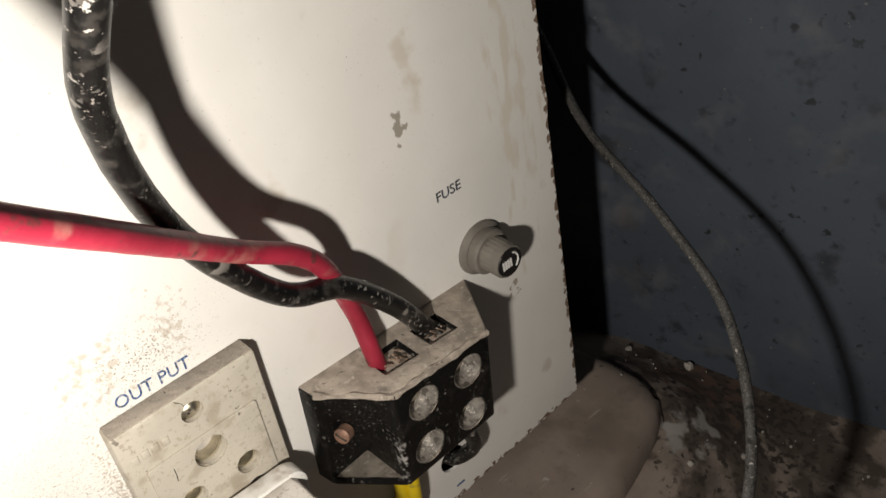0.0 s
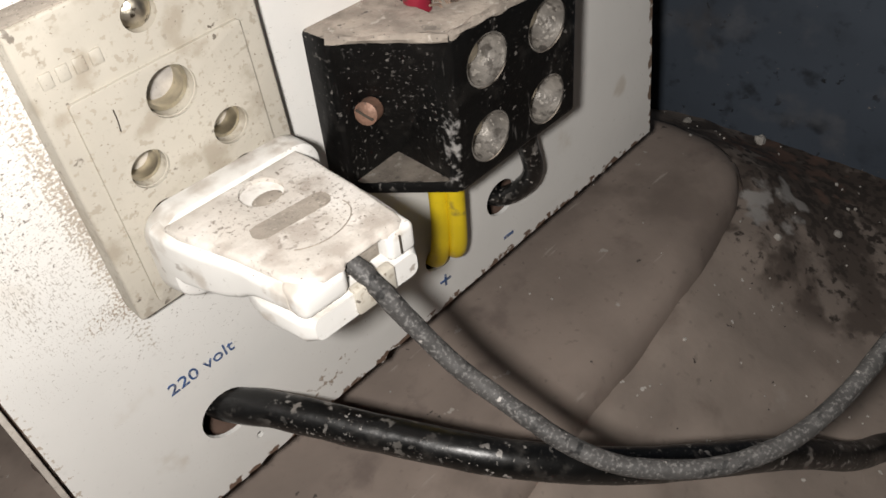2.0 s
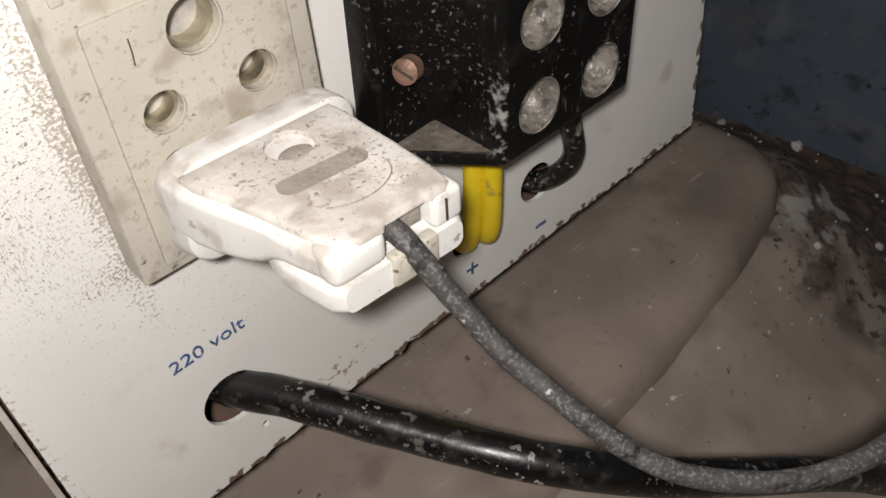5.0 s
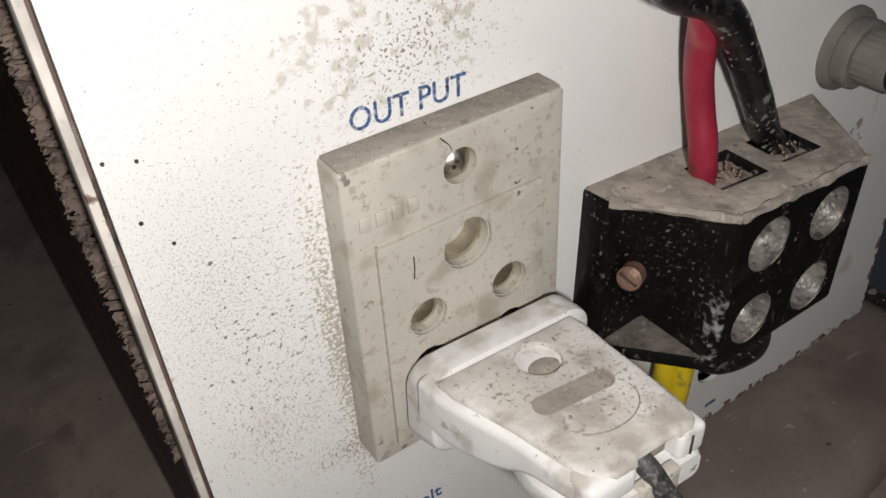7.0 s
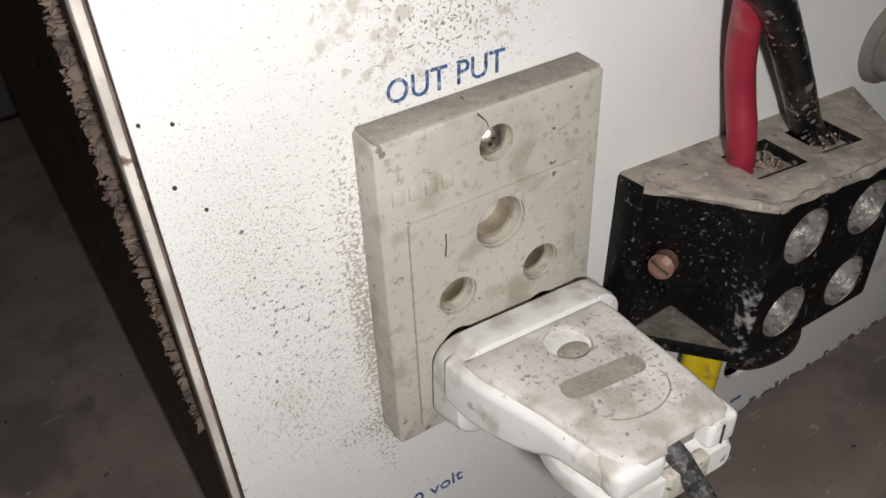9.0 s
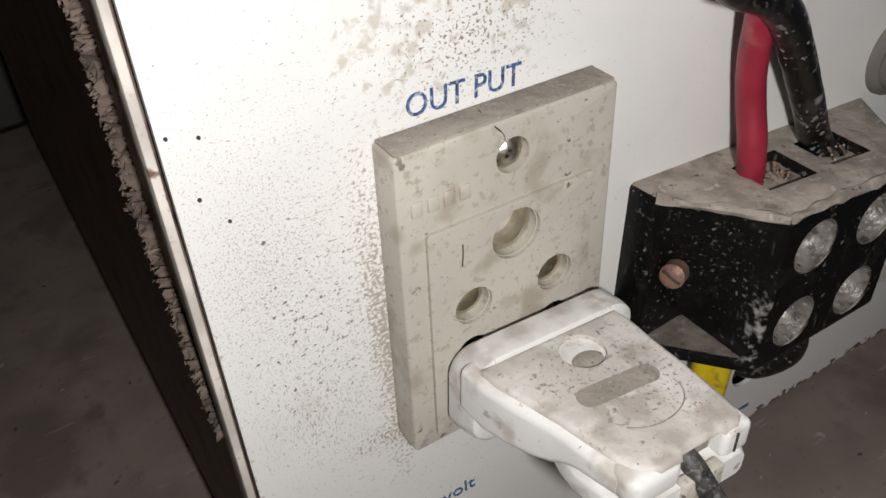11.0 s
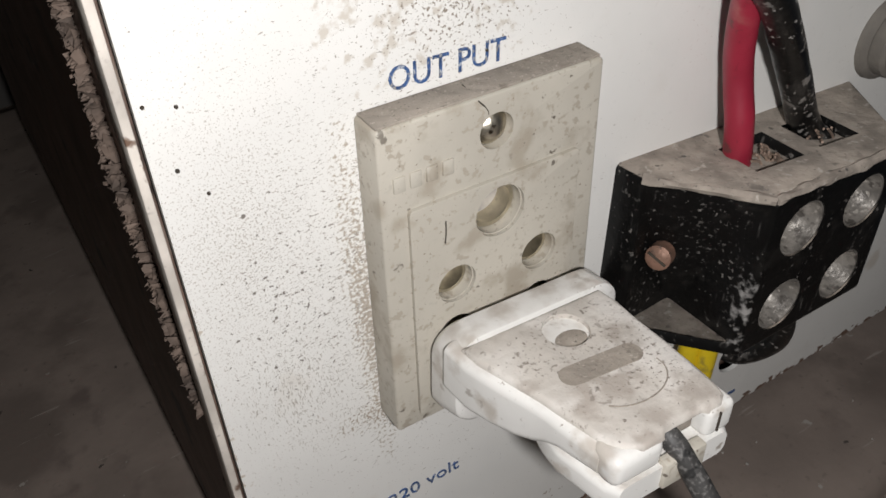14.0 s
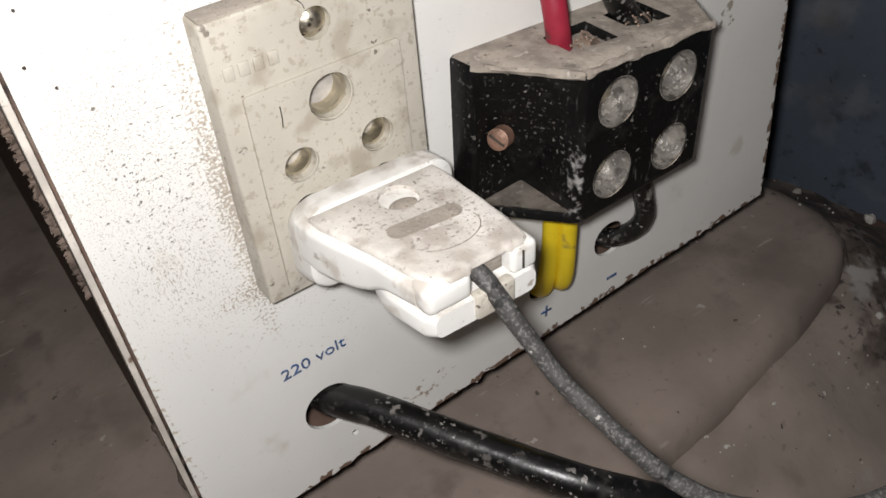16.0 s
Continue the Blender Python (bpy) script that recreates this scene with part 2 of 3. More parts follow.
BLUE = material("blue_grey_paint", (0.085, 0.105, 0.135), 0.6, var=0.22, scale=9, bump=0.4, fine=200, spec=0.3,
                spots=[((0.040, 0.046, 0.056), 60, 0.54, 0.16, 14), ((0.030, 0.032, 0.038), 160, 0.62, 0.06, 40), ((0.14, 0.15, 0.17), 40, 0.56, 0.22, 0), ((0.24, 0.23, 0.22), 400, 0.71, 0.03, 30),
                       ((0.12, 0.10, 0.085), 14, 0.62, 0.15, 0)])
GRIT = material("pale_grit", (0.50, 0.47, 0.43), 0.9, var=0.4, scale=60, bump=0.5)
# tone of the unseen room shell, sets how much torch light bounces back
DULL = material("unseen_shell_grey", (0.17, 0.16, 0.15), 0.9, var=0.2, scale=4, bump=0.3, fine=60)


# ---------- mesh helpers ----------
def part(name, bm, mat, parent=None, label="", smooth=True, angle=35):
    bmesh.ops.recalc_face_normals(bm, faces=bm.faces)
    if smooth:
        for f in bm.faces:
            f.smooth = True
        for e in bm.edges:
            e.smooth = len(e.link_faces) == 2 and e.calc_face_angle(0) < radians(angle)
    me = bpy.data.meshes.new(name)
    bm.to_mesh(me)
    bm.free()
    me.materials.append(mat)
    ob = new(name, me)
    ob.parent = parent
    if label:
        tagged(ob, label)
    return ob


def thing(name, label, category, place=(0, 0, 0), group="", kind=""):
    ob = new(name)
    ob.location = place
    ob.empty_display_size = 0.01
    return tagged(ob, label, category, group, kind)


def circle(u, v, r, n=28, squash=1.0):
    return [(u + r * math.cos(2 * math.pi * i / n), v + r * squash * math.sin(2 * math.pi * i / n)) for i in range(n)]


def rounded(u0, v0, u1, v1, r, n=5):
    out = []
    for cu, cv, a0 in ((u1 - r, v1 - r, 0), (u0 + r, v1 - r, 90), (u0 + r, v0 + r, 180), (u1 - r, v0 + r, 270)):
        for i in range(n + 1):
            a = radians(a0 + 90 * i / n)
            out.append((cu + r * math.cos(a), cv + r * math.sin(a)))
    return out


def plate(outer, holes, depth, bevel=0.0, m=None):
    """A plate with real holes: outline and holes in (u, v), front at w = 0 facing -y, back at y = depth."""
    bm = bmesh.new()
    loops = []
    for loop in (outer, *holes):
        vs = [bm.verts.new((u, 0, v)) for u, v in loop]
        es = [bm.edges.new((vs[i], vs[(i + 1) % len(vs)])) for i in range(len(vs))]
        loops.append((vs, es))
    bmesh.ops.triangle_fill(bm, use_beauty=True, use_dissolve=False, edges=[e for _, es in loops for e in es])
    front = list(bm.faces)
    back = {}
    for vs, _ in loops:
        for v in vs:
            back[v] = bm.verts.new((v.co.x, depth, v.co.z))
    for f in front:
        bm.faces.new([back[v] for v in reversed(f.verts)])
    for vs, _ in loops:
        for i in range(len(vs)):
            a, c = vs[i], vs[(i + 1) % len(vs)]
            bm.faces.new((a, c, back[c], back[a]))
    if bevel:
        bmesh.ops.recalc_face_normals(bm, faces=bm.faces)
        vs, es = loops[0]
        bmesh.ops.bevel(bm, geom=es, offset=bevel, segments=3, affect="EDGES", profile=0.5)
    if m:
        bmesh.ops.transform(bm, matrix=m, verts=bm.verts)
    return bm


def prism(poly, z0, z1, bevel=0.0, seg=2):
    """A solid over a plan polygon (x, y) between two heights."""
    bm = bmesh.new()
    lo = [bm.verts.new((x, y, z0)) for x, y in poly]
    hi = [bm.verts.new((x, y, z1)) for x, y in poly]
    bm.faces.new(lo[::-1])
    bm.faces.new(hi)
    for i in range(len(poly)):
        j = (i + 1) % len(poly)
        bm.faces.new((lo[i], lo[j], hi[j], hi[i]))
    bmesh.ops.recalc_face_normals(bm, faces=bm.faces)
    if bevel:
        bmesh.ops.bevel(bm, geom=list(bm.edges), offset=bevel, segments=seg, affect="EDGES", profile=0.5)
    return bm


def box(x0, x1, y0, y1, z0, z1, bevel=0.0, seg=2):
    return prism([(x0, y0), (x1, y0), (x1, y1), (x0, y1)], z0, z1, bevel, seg)


def turned(profile, n=32, m=None):
    """A turned solid: (radius, length) pairs along -y."""
    bm = bmesh.new()
    rings = []
    for r, y in profile:
        if r < 1e-6:
            rings.append([bm.verts.new((0, -y, 0))])
        else:
            rings.append([bm.verts.new((r * math.cos(2 * math.pi * i / n), -y, r * math.sin(2 * math.pi * i / n))) for i in range(n)])
    for a, c in zip(rings, rings[1:]):
        for i in range(n):
            j = (i + 1) % n
            q = [a[i % len(a)], a[j % len(a)], c[j % len(c)], c[i % len(c)]]
            q = list(dict.fromkeys(q))
            if len(q) > 2:
                bm.faces.new(q)
    if m:
        bmesh.ops.transform(bm, matrix=m, verts=bm.verts)
    return bm


def smooth_line(pts, n=10):
    c = [Vector(p) for p in pts]
    c = [2 * c[0] - c[1], *c, 2 * c[-1] - c[-2]]
    out = []
    for i in range(1, len(c) - 2):
        p0, p1, p2, p3 = c[i - 1:i + 3]
        for k in range(n):
            s = k / n
            out.append(0.5 * (2 * p1 + (p2 - p0) * s + (2 * p0 - 5 * p1 + 4 * p2 - p3) * s * s + (3 * p1 - p0 - 3 * p2 + p3) * s ** 3))
    out.append(c[-2])
    return out


def tube(pts, r, sides=14, steps=10, rough=0.0, flat=1.0, seed=0):
    """A wire along a smooth line, capped, slightly uneven."""
    line = smooth_line(pts, steps)
    bm = bmesh.new()
    rings = []
    up = Vector((0.2, 0.1, 1)).normalized()
    for i, p in enumerate(line):
        d = (line[min(i + 1, len(line) - 1)] - line[max(i - 1, 0)]).normalized()
        side = d.cross(up).normalized()
        up = side.cross(d).normalized()
        ring = []
        for k in range(sides):
            a = 2 * math.pi * k / sides
            q = side * math.cos(a) * flat + up * math.sin(a)
            rr = r * (1 + rough * noise.noise(p * 220 + q * 0.8 + Vector((seed, 0, 0))))
            ring.append(bm.verts.new(p + q * rr))
        rings.append(ring)
    for a, c in zip(rings, rings[1:]):
        for k in range(sides):
            j = (k + 1) % sides
            bm.faces.new((a[k], a[j], c[j], c[k]))
    bm.faces.new(rings[0][::-1])
    bm.faces.new(rings[-1])
    return bm


def lettering(name, body, size, place, turn, mat, parent, label="", width=1.0, depth=0.00012):
    """Printed words as a thin raised mesh on a face that looks to -y."""
    cu = bpy.data.curves.new(name, "FONT")
    cu.body, cu.size, cu.extrude = body, size, depth
    cu.resolution_u = 3
    tmp = new(name, cu)
    bpy.context.view_layer.update()
    me = bpy.data.meshes.new_from_object(tmp)
    bpy.data.objects.remove(tmp)
    me.transform(Matrix.Translation(place) @ pose(0, 0, 0, 0, turn, 0) @ pose(0, 0, 0, 90, 0, 0) @ Matrix.Diagonal((width, 1, 1, 1)))
    me.materials.clear()
    me.materials.append(mat)
    ob = new(name, me)
    ob.parent = parent
    if label:
        tagged(ob, label)
    return ob


# ---------- the setting ----------
def ground_sheet(name, x0, x1, y0, y1, z, nx, ny, amp, freq, mat, label):
    bm = bmesh.new()
    vs = [[bm.verts.new((x0 + (x1 - x0) * i / nx, y0 + (y1 - y0) * j / ny, 0)) for j in range(ny + 1)] for i in range(nx + 1)]
    for row in vs:
        for v in row:
            near = min((v.co.xy - e).length for e in EDGE)
            v.co.z = z + 0.040 * math.exp(-(near / 0.040) ** 1.5) + amp * noise.fractal(Vector((v.co.x * freq, v.co.y * freq, 0.3)), 0.8, 2.0, 4)
    for i in range(nx):
        for j in range(ny):
            bm.faces.new((vs[i][j], vs[i + 1][j], vs[i + 1][j + 1], vs[i][j + 1]))
    return tagged(part(name, bm, mat, angle=60), label, "floor", kind="structure")


SLAB_Z, GROUND_Z = -0.036, -0.087
SLAB_LINE = [(-0.45, -0.085), (-0.1130, -0.0385), (-0.0770, -0.0345), (-0.0180, -0.0290), (0.0170, -0.0220), (0.0390, -0.0150), (0.0480, -0.0065), (0.0520, 0.0060), (0.0515, 0.0240), (0.0480, 0.0500), (0.046, 0.40)]
EDGE = [Vector(a).lerp(Vector(c), k / 6) for a, c in zip(SLAB_LINE, SLAB_LINE[1:]) for k in range(6)]
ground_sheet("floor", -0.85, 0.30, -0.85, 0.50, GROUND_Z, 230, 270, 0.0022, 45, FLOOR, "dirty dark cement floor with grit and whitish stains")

# the side wall leans a little away from the square
WX, WTURN = 0.0985, 15.0
bm = box(0, 0.06, -1.2, 0.75, -0.12, 1.15)
bmesh.ops.transform(bm, matrix=pose(WX, 0.02, 0, 0, 0, WTURN), verts=bm.verts)
tagged(part("wall_east", bm, BLUE), "stained dark blue-grey painted wall", "wall", kind="structure")
# unseen walls and ceiling, added to close the room and bounce torch light
tagged(part("wall_north", box(-0.9, 0.3, 0.5, 0.56, -0.12, 1.15), DULL), "unseen plain grey wall, added to close the room and bounce torch light", "wall", kind="structure")
tagged(part("wall_west", box(-0.91, -0.85, -0.91, 0.5, -0.12, 1.15), DULL), "unseen plain grey wall, added to close the room and bounce torch light", "wall", kind="structure")
tagged(part("wall_south", box(-0.85, 0.5, -0.91, -0.85, -0.12, 1.15), DULL), "unseen plain grey wall, added to close the room and bounce torch light", "wall", kind="structure")
tagged(part("ceiling", box(-0.95, 0.5, -0.95, 0.7, 1.15, 1.2), DULL), "unseen plain grey ceiling, added to close the room and bounce torch light", "ceiling", kind="structure")

# the slab under the cabinet
bm = prism(SLAB_LINE + [(-0.45, 0.40)], GROUND_Z - 0.01, SLAB_Z, 0.013, 6)
tagged(part("slab", bm, SLAB), "dusty brown cement slab with a rounded edge", "slab", kind="structure")

# grit and small stones on the ground
rng = random.Random(11)
bm = bmesh.new()
for k in range(170):
    x, y = rng.uniform(-0.12, 0.10), rng.uniform(-0.16, 0.06)
    on_slab = y > -0.03 + 0.19 * (x + 0.06) and x < 0.055
    near = min((Vector((x, y)) - e).length for e in EDGE)
    z = SLAB_Z if on_slab and near > 0.008 else GROUND_Z + 0.040 * math.exp(-(near / 0.040) ** 1.5)
    if x > 0.088 - 0.27 * (y - 0.05) or (on_slab and (near < 0.008 or rng.random() < 0.5)):
        continue
    r = rng.choice((0.0003, 0.0004, 0.0005, 0.0008))
    made = bmesh.ops.create_icosphere(bm, subdivisions=1, radius=r)["verts"]
    mid = Vector((x, y, z + r * 0.3))
    for v in made:
        v.co = mid + v.co * (1 + 0.5 * noise.noise(v.co * 900 + mid * 300)) * rng.uniform(0.8, 1.2)
tagged(part("grit", bm, GRIT, smooth=False), "loose whitish grit and crumbs on the floor", "grit", kind="stuff")
for x, y, r in ((0.0945, 0.010, 0.0024), (0.080, 0.038, 0.0018), (0.060, -0.045, 0.0016), (0.032, -0.034, 0.0015)):
    near = min((Vector((x, y)) - e).length for e in EDGE)
    bm = bmesh.new()
    bmesh.ops.create_icosphere(bm, subdivisions=2, radius=r)
    for v in bm.verts:
        v.co = Vector((x, y, GROUND_Z + 0.040 * math.exp(-(near / 0.040) ** 1.5) + r * 0.5)) + v.co * (1 + 0.5 * noise.noise(v.co * 500 + Vector((x * 99, 0, 0))))
    tagged(part("pebble", bm, GRIT, smooth=False), "small whitish pebble on the dirty floor", "pebble", "pebbles on the floor")


# ---------- the cabinet ----------
def ragged(a, b, n, amp, seed):
    """Points from a to b (b left out) along a chipped edge."""
    out = []
    for i in range(n):
        s = i / n
        gate = max(0.0, noise.noise(Vector((i * 0.09 + seed, 4.0, seed))) + 0.12) * 2.2
        w = amp * gate * noise.fractal(Vector((i * 0.31 + seed, seed, 0.0)), 0.7, 2.0, 3) if i else 0.0
        du, dv = b[0] - a[0], b[1] - a[1]
        ln = math.hypot(du, dv)
        out.append((a[0] + du * s - dv / ln * w, a[1] + dv * s + du / ln * w))
    return out


SPECKS = [(-0.1943, 0.1349, 0.00034), (-0.1911, 0.1298, 0.00030), (-0.1921, 0.1439, 0.0003), (-0.1962, 0.1453, 0.0003), (-0.1440, 0.1359, 0.0003)]
LEFT, TOP, DEEP = -0.2032, 0.42, 0.30
cabinet = thing("power_supply_cabinet", "cream painted steel inverter cabinet with brown sides, chipped edges", "inverter", (-0.1, 0.0, 0.0))
OFF = Matrix.Translation((0.1, 0, 0))


def cab(name, bm, mat, label="", parent=None, **k):
    bmesh.ops.transform(bm, matrix=OFF, verts=bm.verts)
    return part(name, bm, mat, parent or cabinet, label, **k)



def left_x(z):
    """The left edge of the front, which leans a little."""
    return -0.2032 + 0.025 * z


def leaned(bm):
    for v in bm.verts:
        v.co.x += left_x(v.co.z) - LEFT
    return bm


def side_x(y):
    return LEFT + 0.0012 + 0.023 * y


outer = ragged((left_x(0) + 0.0022, 0.0005), (0.0, 0.0), 150, 0.0017, 3.0) + ragged((0.0, 0.0), (0.0, TOP), 120, 0.0008, 8.0) \
    + [(0.0, TOP), (left_x(TOP) + 0.0022, TOP)]
holes = [circle(-0.1638, 0.0246, 0.0071), circle(-0.0935, 0.0200, 0.0060, squash=0.8), circle(-0.0692, 0.0225, 0.0058), circle(-0.1595, 0.0102, 0.0011, 12)]
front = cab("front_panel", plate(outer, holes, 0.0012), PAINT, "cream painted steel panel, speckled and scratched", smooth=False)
cab("edge_strip", leaned(box(LEFT, LEFT + 0.0014, -0.0008, 0.004, 0.0, TOP, 0.0003)), LIP, "bare worn metal edge")
cab("side_panel", leaned(prism([(LEFT + 0.0004, 0.0042), (side_x(0.006), 0.0060), (side_x(DEEP), DEEP), (side_x(DEEP) + 0.001, DEEP), (LEFT + 0.0058, 0.0042)], 0.0, TOP)), BROWN, "dark brown painted side with peeling paint")
cab("side_panel", box(-0.0016, -0.0004, 0.0016, DEEP, 0.001, TOP), BROWN, "dark brown painted side")
cab("bottom_panel", box(LEFT + 0.0200, -0.0018, 0.0014, DEEP, 0.0006, 0.0018), BROWN)
cab("back_panel", box(LEFT + 0.0150, -0.0018, DEEP - 0.0014, DEEP, 0.002, TOP), BROWN)
cab("top_panel", box(LEFT - 0.0040, -0.0004, 0.0014, DEEP, TOP + 0.0002, TOP + 0.0014), BROWN)
for fx in (LEFT + 0.035, -0.035):
    for fy in (0.05, DEEP - 0.04):
        cab("foot", turned([(0, 0), (0.013, 0), (0.011, 0.0364), (0, 0.0364)], 20, pose(fx, fy, 0.0004, 90, 0, 0)), RUBBER)

for x, z, r in SPECKS:
    cab("speck", turned([(0, 0), (r, 0), (r * 0.8, 0.0003), (0, 0.0004)], 9, Matrix.Translation((x, -0.00005, z))), CRACK)

# flakes of loose paint and rust along the brown side
rng = random.Random(5)
bm = bmesh.new()
for k in range(1100):
    z = rng.uniform(0.085, 0.40)
    y = 0.0170 - max(0.0, 0.115 - z) * 0.42 + abs(rng.gauss(0, 0.0034)) + 0.006 * noise.noise(Vector((z * 60, 0, 0)))
    r = rng.choice((0.0004, 0.0005, 0.0006, 0.0008, 0.0012))
    q = Vector((side_x(y) + left_x(z) - LEFT, y, z))
    ring = [bm.verts.new(q + Vector((-rng.uniform(0.0003, 0.0026), r * math.cos(a) * rng.uniform(0.5, 1.3), r * math.sin(a) * rng.uniform(0.6, 1.8)))) for a in (0.2, 1.3, 2.6, 3.9, 5.2)]
    mid = bm.verts.new(q + Vector((0.0003, 0, 0)))
    for i in range(5):
        bm.faces.new((ring[i], ring[(i + 1) % 5], mid))
tagged(cab("peeling_paint", bm, FLAKE, "flakes of peeling brown paint", smooth=False), kind="stuff")
for z, y, r in ((0.110, 0.020, 0.0034), (0.104, 0.024, 0.0026), (0.128, 0.024, 0.0028), (0.146, 0.022, 0.0024), (0.092, 0.014, 0.0022), (0.062, 0.0075, 0.0026), (0.040, 0.0070, 0.0040), (0.022, 0.0070, 0.0036)):
    bm = bmesh.new()
    bmesh.ops.create_icosphere(bm, subdivisions=3, radius=r)
    for v in bm.verts:
        v.co *= 1 + 0.45 * noise.noise(v.co * 420 + Vector((z * 90, 0, 0)))
    bmesh.ops.transform(bm, matrix=Matrix.Translation((side_x(y) + left_x(z) - LEFT, y, z)) @ Matrix.Diagonal((0.45, 0.8, 1.2, 1)), verts=bm.verts)
    cab("rust_lump", bm, FLAKE, "crusty rust lump")


def words(body, size, x, z, turn, mat, width, label):
    return lettering("lettering", body, size, (x + 0.1, -0.0001, z), turn, mat, cabinet, label, width)


words("OUT PUT", 0.0056, -0.1618, 0.1349, 4.5, INK, 0.90, "blue printed words")
words("220 volt", 0.0047, -0.1730, 0.0414, 0, INK, 1.12, "blue printed words")
words("FUSE", 0.0050, -0.0522, 0.1306, 2, DARK_INK, 1.0, "dark printed word")
words("+", 0.0085, -0.0968, 0.0071, 6, INK, 1.0, "blue printed sign")
words("-", 0.0100, -0.0710, 0.0048, 3, INK, 1.6, "blue printed sign")


# ---------- the mains socket ----------
SX, SZ, STURN = -0.1484, 0.1008, 3.0
socket = thing("mains_socket", "cream bakelite mains socket on the cabinet front, dusty top", "socket", (SX, 0, SZ))
socket.rotation_euler = (0, radians(STURN), 0)
HOLES = [(0.0005, 0.0100, 0.0047), (-0.0082, -0.0015, 0.0036), (0.0090, -0.0021, 0.0036), (-0.0084, -0.0123, 0.0036), (0.0091, -0.0129, 0.0036)]
SCREW = (0.0001, 0.0249, 0.0032)
W, Hh, FY = 0.0211, 0.0315, -0.0065
base = plate(rounded(-W, -Hh, W, Hh, 0.0009), [circle(*SCREW)] + [circle(u, v, r) for u, v, r in HOLES], -FY - 0.0002, 0.0005, Matrix.Translation((0, FY, 0)))
body = part("body", base, BAKELITE, socket)
part("dust_layer", box(-W + 0.0004, W - 0.0004, FY + 0.0005, -0.0003, Hh - 0.0002, Hh + 0.0004, 0.0002), BAKELITE_DUST, socket, "grey dust on the top edge")
raised = plate(rounded(-0.0166, -0.0290, 0.0167, 0.0164, 0.0008), [circle(u, v, r * 1.04) for u, v, r in HOLES], 0.0010, 0.00012, Matrix.Translation((0, FY - 0.0008, 0)))
part("raised_face", raised, BAKELITE, socket)
for u, v, r in HOLES:
    part("contact", turned([(r * 0.96, -0.0038), (r * 0.96, 0.0005), (r * 0.80, 0.0005), (r * 0.80, -0.0038)], 24, Matrix.Translation((u, FY + 0.0024, v))), BRASS, socket, "brass contact tube")
    part("contact_seat", turned([(0, 0), (r * 1.15, 0), (r * 1.15, -0.001), (0, -0.001)], 24, Matrix.Translation((u, -0.0011, v))), SEAT, socket)
u, v, r = SCREW
sc = part("screw", turned([(0, -0.003), (r * 0.96, -0.003), (r * 0.96, 0.0009), (r * 0.7, 0.0018), (r * 0.4, 0.0023), (0, 0.0025)], 28, Matrix.Translation((u, FY + 0.0026, v))), STEEL, socket, "nickel screw")
part("crack", tube([(-0.0033, -0.002, Hh + 0.0004), (-0.0035, FY + 0.0003, Hh - 0.0002), (-0.0018, FY + 0.0001, Hh - 0.0022), (-0.0014, FY + 0.0001, Hh - 0.0034)], 0.00013, 6, 6), CRACK, socket, "dark crack")
for k in range(4):
    u = -0.0188 + k * 0.0029
    part("raised_mark", box(u, u + 0.0021, FY - 0.0004, FY + 0.0004, 0.0202, 0.0230, 0.0003), BAKELITE, socket)
part("mark", tube([(-0.0102, FY - 0.00085, 0.0123), (-0.0102, FY - 0.00085, 0.0102), (-0.0104, FY - 0.00085, 0.0080)], 0.00013, 5, 4), CRACK, socket)


# ---------- the white plug ----------
def loft(sections, n=6):
    """Rounded rectangles (y, x0, x1, z0, z1, r) joined along y, closed at both ends."""
    bm = bmesh.new()
    rings = []
    for y, x0, x1, z0, z1, r in sections:
        rings.append([bm.verts.new((x, y, z)) for x, z in rounded(x0, z0, x1, z1, r, n)])
    for a, c in zip(rings, rings[1:]):
        for i in range(len(a)):
            j = (i + 1) % len(a)
            bm.faces.new((a[i], a[j], c[j], c[i]))
    bm.faces.new(rings[0])
    bm.faces.new(rings[-1][::-1])
    return bm


PX, PY, PZ, PTURN = -0.1460, -0.0075, 0.0822, 5.0
plug = thing("mains_plug", "dusty white two-pin plug pushed into the socket", "plug", (PX, PY, PZ))
plug.rotation_euler = (0, radians(PTURN), 0)
part("flange", loft([(-0.0002, -0.0174, 0.0160, -0.0090, 0.0086, 0.0045), (-0.0012, -0.0182, 0.0168, -0.0097, 0.0098, 0.0052),
                     (-0.0030, -0.0182, 0.0168, -0.0097, 0.0116, 0.0055), (-0.0076, -0.0182, 0.0168, -0.0080, 0.0122, 0.0055), (-0.0086, -0.0180, 0.0166, -0.0074, 0.0120, 0.0052), (-0.0090, -0.0174, 0.0160, -0.0068, 0.0114, 0.0048)], 8), WHITE, plug)
upper = [(-0.0060, -0.0028, 0.0160, 0.0000), (-0.0120, -0.0026, 0.0158, -0.0001), (-0.0170, -0.0020, 0.0151, 0.0002), (-0.0215, -0.0012, 0.0144, 0.0008),
         (-0.0245, -0.0006, 0.0140, 0.0018), (-0.0270, -0.0002, 0.0138, 0.0034), (-0.0295, 0.0000, 0.0137, 0.0045), (-0.0350, 0.0004, 0.0131, 0.0050), (-0.0372, 0.0005, 0.0127, 0.0051)]
part("upper_half", loft([(y, x - w, x + w, zb, 0.0106, 0.0019) for y, x, w, zb in upper], 8), WHITE, plug, "white plastic half, bulging at the cord end")
part("front_lug", box(-0.0121, -0.0020, -0.0409, -0.0345, 0.0051, 0.0111, 0.0018, 4), WHITE, plug)
part("front_lug", box(0.0066, 0.0126, -0.0407, -0.0345, 0.0051, 0.0111, 0.0012, 4), WHITE, plug)
